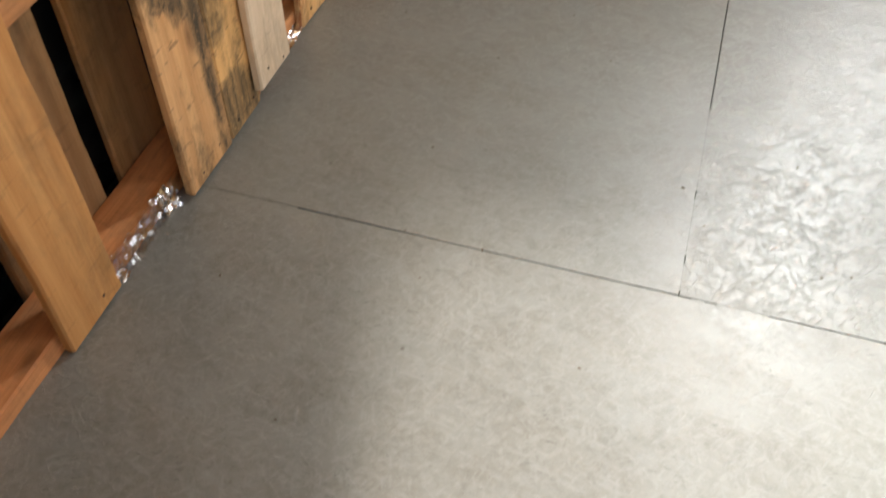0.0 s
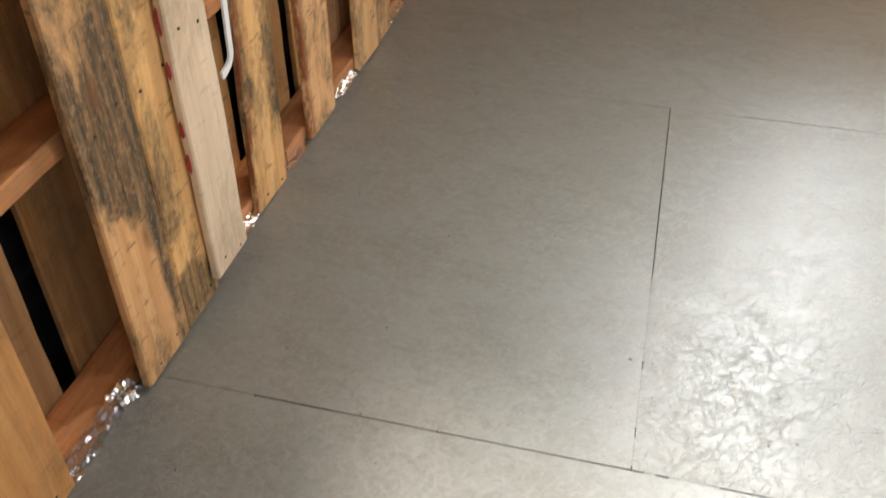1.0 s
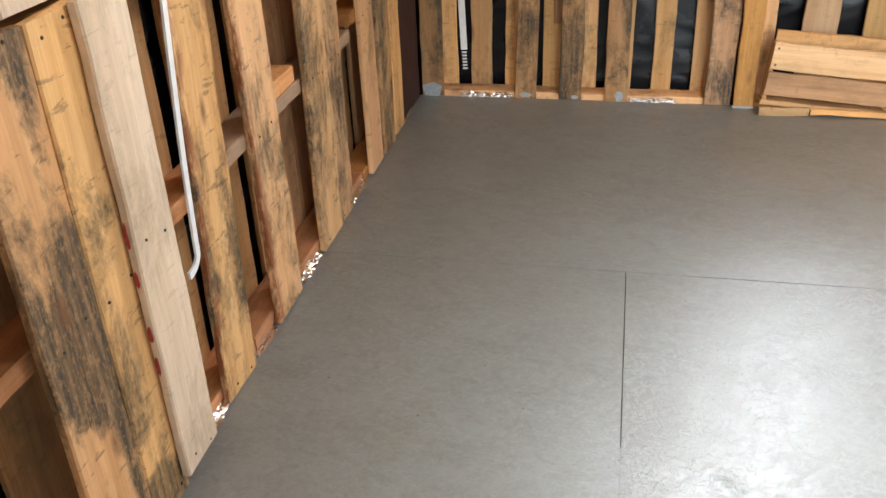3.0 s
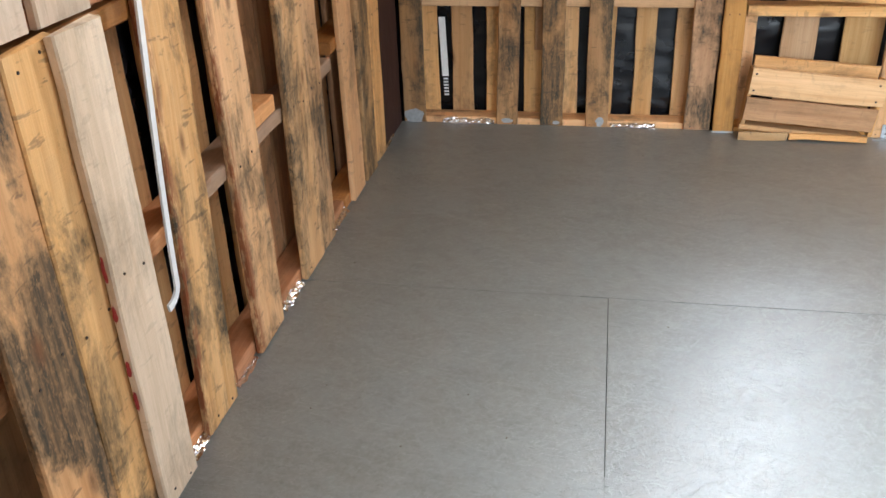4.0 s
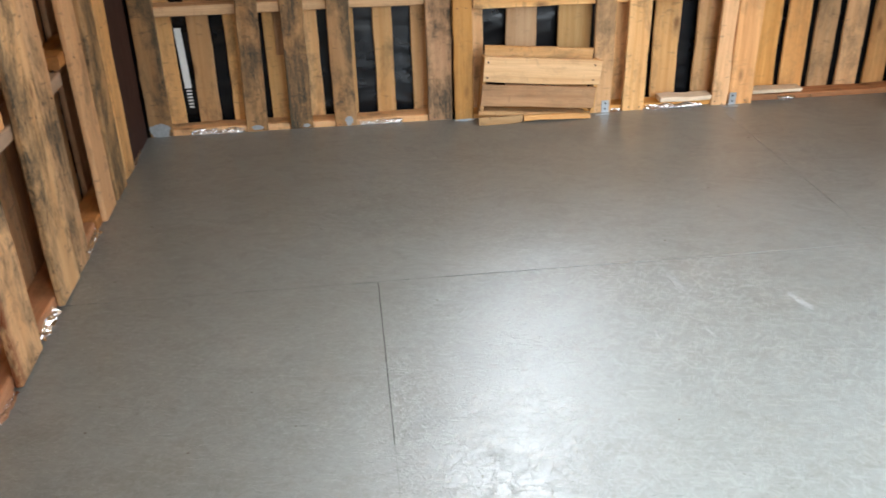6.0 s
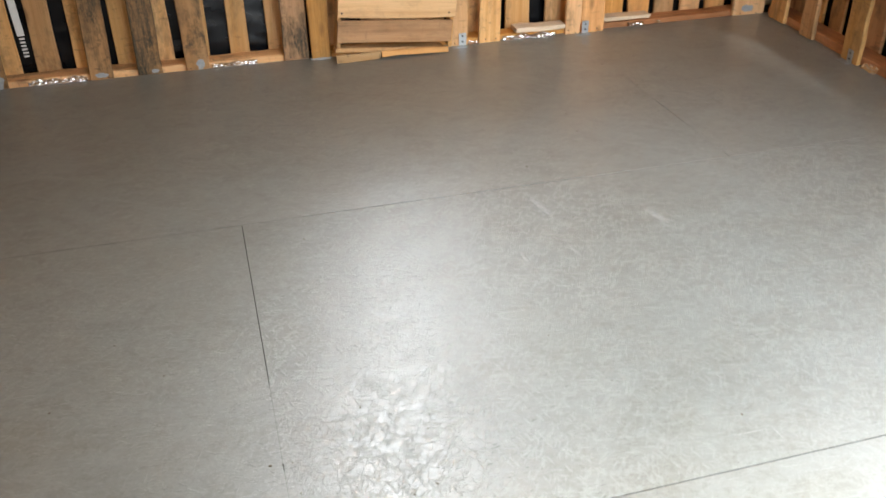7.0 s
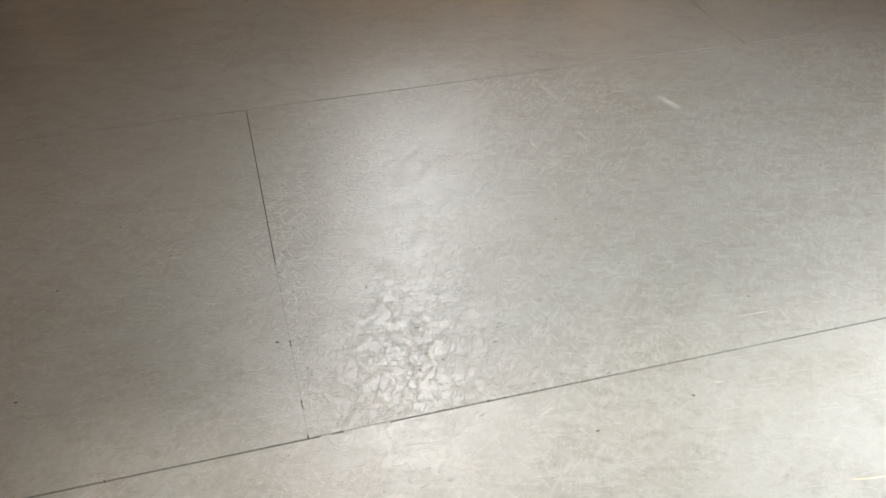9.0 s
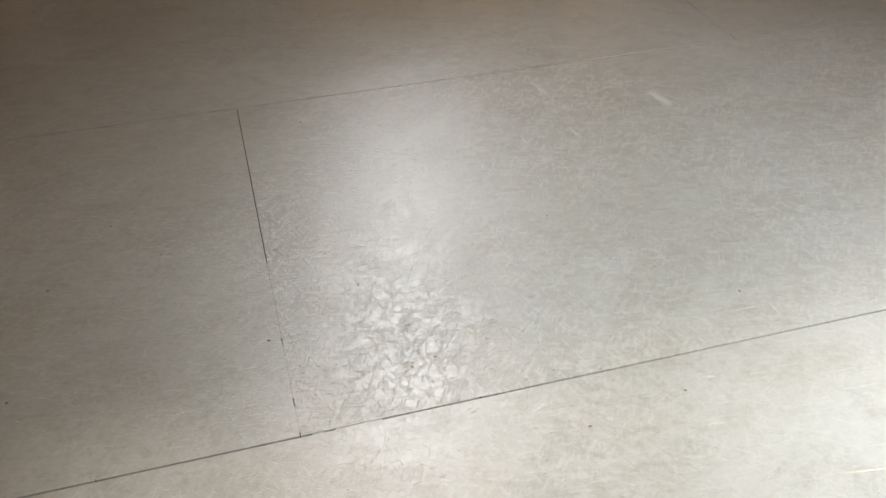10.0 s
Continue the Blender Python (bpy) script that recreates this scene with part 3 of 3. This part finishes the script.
planter(pose(1.362, BACK_Y - 0.031, 0.040, 0, 4.6, 0), 0.488, 0.262, 0.105, "open box of pale pine pallet boards, low on the wall", "brown")
planter(pose(1.372, BACK_Y - 0.031, 0.545, 0, 2.0, 0), 0.488, 0.262, 0.105, "open box of pale pine boards above another box", "bright")


# ---- floor ----
bm = bmesh.new()
box(bm, -0.2, RIGHT_X + 0.3, FRONT_Y - 0.2, BACK_Y + 0.2, -0.25, -0.0215)
floor = structure("floor", bm, SLAB, "grey painted board floor with thin joints between sheets", "floor")
G = 0.0020
JX, JD = 0.877, 2.418
rows = [(-1.22, 0.0, ((-0.125, 2.44, FLOOR_SMOOTH), (2.44, 3.40, FLOOR_SMOOTH))),
        (0.0, 1.22, ((-0.125, JX, FLOOR_SMOOTH), (JX, 3.45, FLOOR_STRAND))),
        (1.22, BACK_Y + 0.005, ((-0.125, JD, FLOOR_SMOOTH), (JD, 3.50, FLOOR_SMOOTH)))]
for y0, y1, cells in rows:
    for x0, x1, mat in cells:
        bm = bmesh.new()
        box(bm, x0 + 0.0012, x1 - 0.0012, y0 + G, y1 - G, -0.0205, 0.0)
        part("floor_sheet", bm, mat, floor, "strand board sheet under satin grey paint" if mat is FLOOR_STRAND else "sheet under satin grey paint")


# dark strips set low in the joints between sheets
for x0, x1, y0, y1 in ((-0.12, 3.45, -0.0019, 0.0019), (-0.12, 3.45, 1.2181, 1.2219), (JX - 0.0011, JX + 0.0011, 0.002, 1.218), (JD - 0.0011, JD + 0.0011, 1.222, 2.57)):
    bm = bmesh.new()
    box(bm, x0, x1, y0, y1, -0.012, -0.005)
    part("joint_dirt", bm, SLAB, floor, "dark strip down in a joint")


def filler(x0, y0, x1, y1, seed):
    """Paint that bridges a joint, broken here and there."""
    r = random.Random(seed)
    bm = bmesh.new()
    n = max(2, int(math.hypot(x1 - x0, y1 - y0) / 0.02))
    wx, wy = (0.0016, 0) if abs(y1 - y0) > abs(x1 - x0) else (0, 0.0022)
    for i in range(n):
        if r.random() < 0.07:
            continue
        a, b = i / n, (i + 1) / n
        ax, ay, bx, by = x0 + (x1 - x0) * a, y0 + (y1 - y0) * a, x0 + (x1 - x0) * b, y0 + (y1 - y0) * b
        box(bm, ax - wx, bx + wx, ay - wy, by + wy, -0.008, -0.0003 - r.random() * 0.0006)
    part("joint_paint", bm, FLOOR_JOINT, floor, "grey paint bridging a joint")


filler(0.0, 0, 0.20, 0, 1)
filler(JX + 0.02, 0, 1.02, 0, 2)
filler(JX, 0.01, JX, 0.50, 3)
filler(0.02, 1.22, 0.80, 1.22, 4)
filler(JX, 1.22, 1.05, 1.22, 5)
filler(2.05, 1.22, 3.3, 1.22, 6)
filler(JD, 1.26, JD, 1.50, 7)
filler(JD, 1.72, JD, 2.56, 8)

# ---- small things ----
def foil(m, u0, u1, z0, z1, seed, mat=None, depth=0.0, lean=0.03):
    """A crumpled strip tucked in along the foot of a wall."""
    bm = bmesh.new()
    nu, nz = max(6, int((u1 - u0) / 0.006)), 7
    r = random.Random(seed)
    rows = []
    for i in range(nu + 1):
        u = u0 + (u1 - u0) * i / nu
        top = z1 * (0.55 + 0.45 * noise.noise(Vector((u * 22, seed, 0)))) + 0.25 * z1
        row = []
        for j in range(nz + 1):
            s = j / nz
            z = z0 + (top - z0) * s
            d = depth + lean * s + 0.008 * noise.noise(Vector((u * 45, s * 4, seed * 3.1))) + r.uniform(-0.0025, 0.0025)
            row.append(bm.verts.new(m @ Vector((u + r.uniform(-0.002, 0.002), d, max(0.0012, z)))))
        rows.append(row)
    for a, b in zip(rows, rows[1:]):
        for j in range(nz):
            bm.faces.new((a[j], b[j], b[j + 1], a[j + 1]))
    name, label = ("plastic_film", "crinkled clear plastic film over the pallet foot") if mat is FILM else ("foil_strip", "crumpled silver foil tucked under the pallet")
    ob = link(name, bm, mat or FOIL)
    return tagged(ob, label, "film" if mat is FILM else "foil", "scraps along the wall foot")


foil(M_LEFT, -0.250, -0.015, 0.0, 0.062, 1, FILM, 0.006, 0.012)
for i, (a, b, z) in enumerate(((-0.248, -0.222, 0.020), (-0.09, -0.055, 0.055), (0.262, 0.420, 0.010), (0.425, 0.520, 0.020), (0.690, 0.820, 0.008), (1.040, 1.190, 0.034), (1.43, 1.69, 0.024), (1.865, 1.89, 0.02), (2.26, 2.40, 0.03))):
    foil(M_LEFT, a, b, 0.0, z, 10 + i, None, 0.004, 0.02)
M_FOOT = pose(0, BACK_Y - 0.006, 0)
for i, (a, b, z) in enumerate(((0.165, 0.385, 0.022), (0.868, 1.05, 0.016), (1.955, 2.09, 0.012), (2.11, 2.36, 0.018), (2.72, 2.80, 0.014), (2.86, 2.88, 0.012))):
    foil(M_FOOT, a, b, 0.0, z, 30 + i, None, -0.018 if 1.9 < a < 2.4 else 0.004, 0.018)
foil(M_RIGHT, 0.06, 0.16, 0.0, 0.035, 41, None, 0.01, 0.03)
foil(M_RIGHT, 0.78, 0.87, 0.0, 0.03, 42, None, 0.004, 0.02)


def ribbon(points, width, thick):
    """A flat band that follows points in the plane of the left-hand wall, given as (y, z, x)."""
    bm = bmesh.new()
    rings = []
    for i, (y, z, x) in enumerate(points):
        a, b = points[max(0, i - 1)], points[min(len(points) - 1, i + 1)]
        d = Vector((b[0] - a[0], b[1] - a[1])).normalized()
        n = Vector((-d.y, d.x)) * width / 2
        rings.append([bm.verts.new(v) for v in ((x, y + n.x, z + n.y), (x, y - n.x, z - n.y), (x - thick, y - n.x, z - n.y), (x - thick, y + n.x, z + n.y))])
    for a, b in zip(rings, rings[1:]):
        for k in range(4):
            bm.faces.new((a[k], a[(k + 1) % 4], b[(k + 1) % 4], b[k]))
    bm.faces.new(rings[0])
    bm.faces.new(rings[-1][::-1])
    return bm


pts = [(0.523 - 0.066 * k / 20 - 0.012 * math.sin(math.pi * k / 20) * (k / 20), 1.09 - 0.66 * k / 20, 0.024 - 0.006 * k / 20) for k in range(21)]
pts += [(0.457 - 0.004 * a - 0.016 * a * a, 0.43 - 0.030 * math.sin(a), 0.018 - 0.004 * a) for a in (0.2, 0.4, 0.6, 0.8, 1.0, 1.2, 1.4)]
ob = link("hanging_strap", ribbon(pts, 0.017, 0.005), WHITE)
tagged(ob, "white plastic strap hanging down the pallet", "strap")

tag = thing("label_strip", pose(0.157, BACK_Y + 0.120, -0.050), "white label strip with printed bars on black plastic", "label")
bm = bmesh.new()
box(bm, 0.0, 0.028, 0.0, 0.002, 0.215, 0.468, 0.0006, pose(0, 0, 0, 0, -2.0, 0))
part("strip", bm, WHITE, tag)
for k in range(6):
    bm = bmesh.new()
    box(bm, 0.004, 0.024, 0.0, 0.002, 0.130 + 0.014 * k, 0.137 + 0.014 * k, 0, pose(0, 0, 0, 0, -2.0, 0))
    part("printed_bar", bm, WHITE, tag)


def bracket(m, label):
    """A small steel angle at the foot of a board."""
    p = thing("metal_bracket", m, label, "bracket", "brackets at the wall foot")
    for name, b in (("upright_plate", (0, 0.032, -0.0045, -0.002, 0.002, 0.055)), ("foot_plate", (-0.034, 0.032, -0.030, -0.0045, 0.0004, 0.0030))):
        bm = bmesh.new()
        box(bm, *b, 0.0006)
        part(name, bm, STEEL, p)
    bm = bmesh.new()
    for z in (0.018, 0.042):
        bmesh.ops.create_cone(bm, cap_ends=True, segments=8, radius1=0.004, radius2=0.003, depth=0.002, matrix=Matrix.Translation((0.016, -0.0055, z)) @ pose(0, 0, 0, 90))
    part("screw", bm, NAIL, p)


bracket(pose(1.905, BACK_Y - 0.031, 0), "zinc steel angle bracket at the foot of a board")
bracket(pose(2.475, BACK_Y - 0.028, 0), "zinc steel angle bracket at the foot of a board")
bracket(pose(RIGHT_X - 0.053, BACK_Y - 0.70, 0, 0, 0, -94), "zinc steel angle bracket at the foot of a board")


def splash(m, w, h, seed, mat=SPLASH, name="paint_smear", label="dried grey floor paint smeared on a board foot", cat="paint smear"):
    """A thin ragged skin of paint on a face."""
    r = random.Random(seed)
    bm = bmesh.new()
    n = 22
    rim = []
    for i in range(n):
        a = 2 * math.pi * i / n
        k = 1 + 0.35 * noise.noise(Vector((math.cos(a) * 1.7, math.sin(a) * 1.7, seed))) + r.uniform(-0.08, 0.08)
        rim.append(bm.verts.new((w / 2 * k * math.cos(a), 0, h / 2 * k * math.sin(a))))
    mid = bm.verts.new((0, -0.0012, 0))
    for i in range(n):
        bm.faces.new((mid, rim[i], rim[(i + 1) % n]))
    ob = link(name, bm, mat, None, "", True)
    ob.matrix_world = m
    return tagged(ob, label, cat, "paint marks")


for i, (x, z, w, h) in enumerate(((0.045, 0.030, 0.085, 0.06), (0.44, 0.018, 0.05, 0.022), (0.645, 0.014, 0.03, 0.016), (0.825, 0.024, 0.035, 0.04), (1.31, 0.006, 0.09, 0.010), (3.32, 0.03, 0.07, 0.03))):
    splash(pose(x, BACK_Y - 0.0035 - (0.029 if x in (1.31,) else 0), z), w, h, 3 + i)
for i, (y, z, h) in enumerate(((0.2230, 0.60, 0.07), (0.2230, 0.515, 0.045), (0.2230, 0.40, 0.05), (0.2230, 0.33, 0.06))):
    splash(pose(0.0275, y - 0.0035, z), 0.009, h * 0.75, 60 + i, RED, "paint_mark", "red paint mark on the edge of a grey board")


def plank(m, length, width, thick, kind, label):
    ob = link("loose_plank", board_mesh(length, width, thick, 0.006), WOOD[kind])
    ob.matrix_world = m
    return tagged(ob, label, "plank", "loose planks along the wall foot")


plank(pose(2.165, BACK_Y - 0.037, 0.05, 0, 90, 0), 0.225, 0.020, 0.075, "grey", "short grey plank lying on the pallet foot")
plank(pose(2.59, BACK_Y - 0.010, 0.05, 0, 90, 0), 0.225, 0.018, 0.070, "grey", "short grey plank lying on the pallet foot")
plank(pose(1.362, BACK_Y - 0.104, 0.036, 0, 90, 0), 0.185, 0.034, 0.016, "stain_dull", "short stained plank at the foot of the box")
plank(pose(1.552, BACK_Y - 0.104, 0.034, 0, 91, 0), 0.285, 0.026, 0.016, "orange", "short orange plank at the foot of the box")

bm = bmesh.new()
r = random.Random(5)
spots = [(0.46, -0.09), (0.895, 0.253), (0.853, 0.255), (1.05, 0.372), (1.10, 0.108), (0.66, 0.593), (0.552, 0.736), (0.402, 0.004), (0.543, 0.0), (0.90, 0.17), (1.148, 1.036)]
spots += [(r.uniform(0.1, 3.2), r.uniform(-0.9, 2.4)) for _ in range(60)]
for x, y in spots:
    s = r.uniform(0.0009, 0.0020)
    box(bm, -s * 1.5, s * 1.5, -s * 0.7, s * 0.7, 0.0, s * 0.8, 0, pose(x, y, 0.0002, 0, 0, r.uniform(0, 180)))
tagged(link("floor_debris", bm, CHIP), "tiny dark wood chips scattered over the grey floor", "debris", "", "stuff")

SCUFF = plain("pale_scuffed_paint", (0.285, 0.285, 0.272), 0.36, 0, 0.5, 120, 0.2)
CHALK = plain("yellow_chalk", (0.30, 0.295, 0.21), 0.8, 0, 0.3, 120, 0.2)
# x, y, length, width, angle
SCUFFS = ((1.719, 1.082, 0.115, 0.024, -82), (2.015, 0.934, 0.105, 0.024, -75), (1.718, 0.828, 0.070, 0.012, -84), (1.579, 0.825, 0.070, 0.011, -88),
          (1.100, 1.022, 0.055, 0.004, 58), (1.160, 1.034, 0.080, 0.004, 54), (1.263, 0.852, 0.070, 0.008, -34), (1.288, -0.052, 0.033, 0.006, 21),
          (1.612, -0.067, 0.022, 0.006, -11), (1.775, 0.081, 0.075, 0.003, -1), (1.829, 0.066, 0.038, 0.003, -87))
for i, (x, y, w, h, a) in enumerate(SCUFFS):
    splash(pose(x, y, 0.0006, -90, 0, a), w, h, 80 + i, SCUFF, "floor_scuff", "pale scuff in the grey floor paint", "scuff")
splash(pose(1.747, -0.327, 0.0006, -90, 0, -8), 0.085, 0.003, 95, CHALK, "chalk_mark", "faint yellow chalk line on the grey floor", "chalk mark")
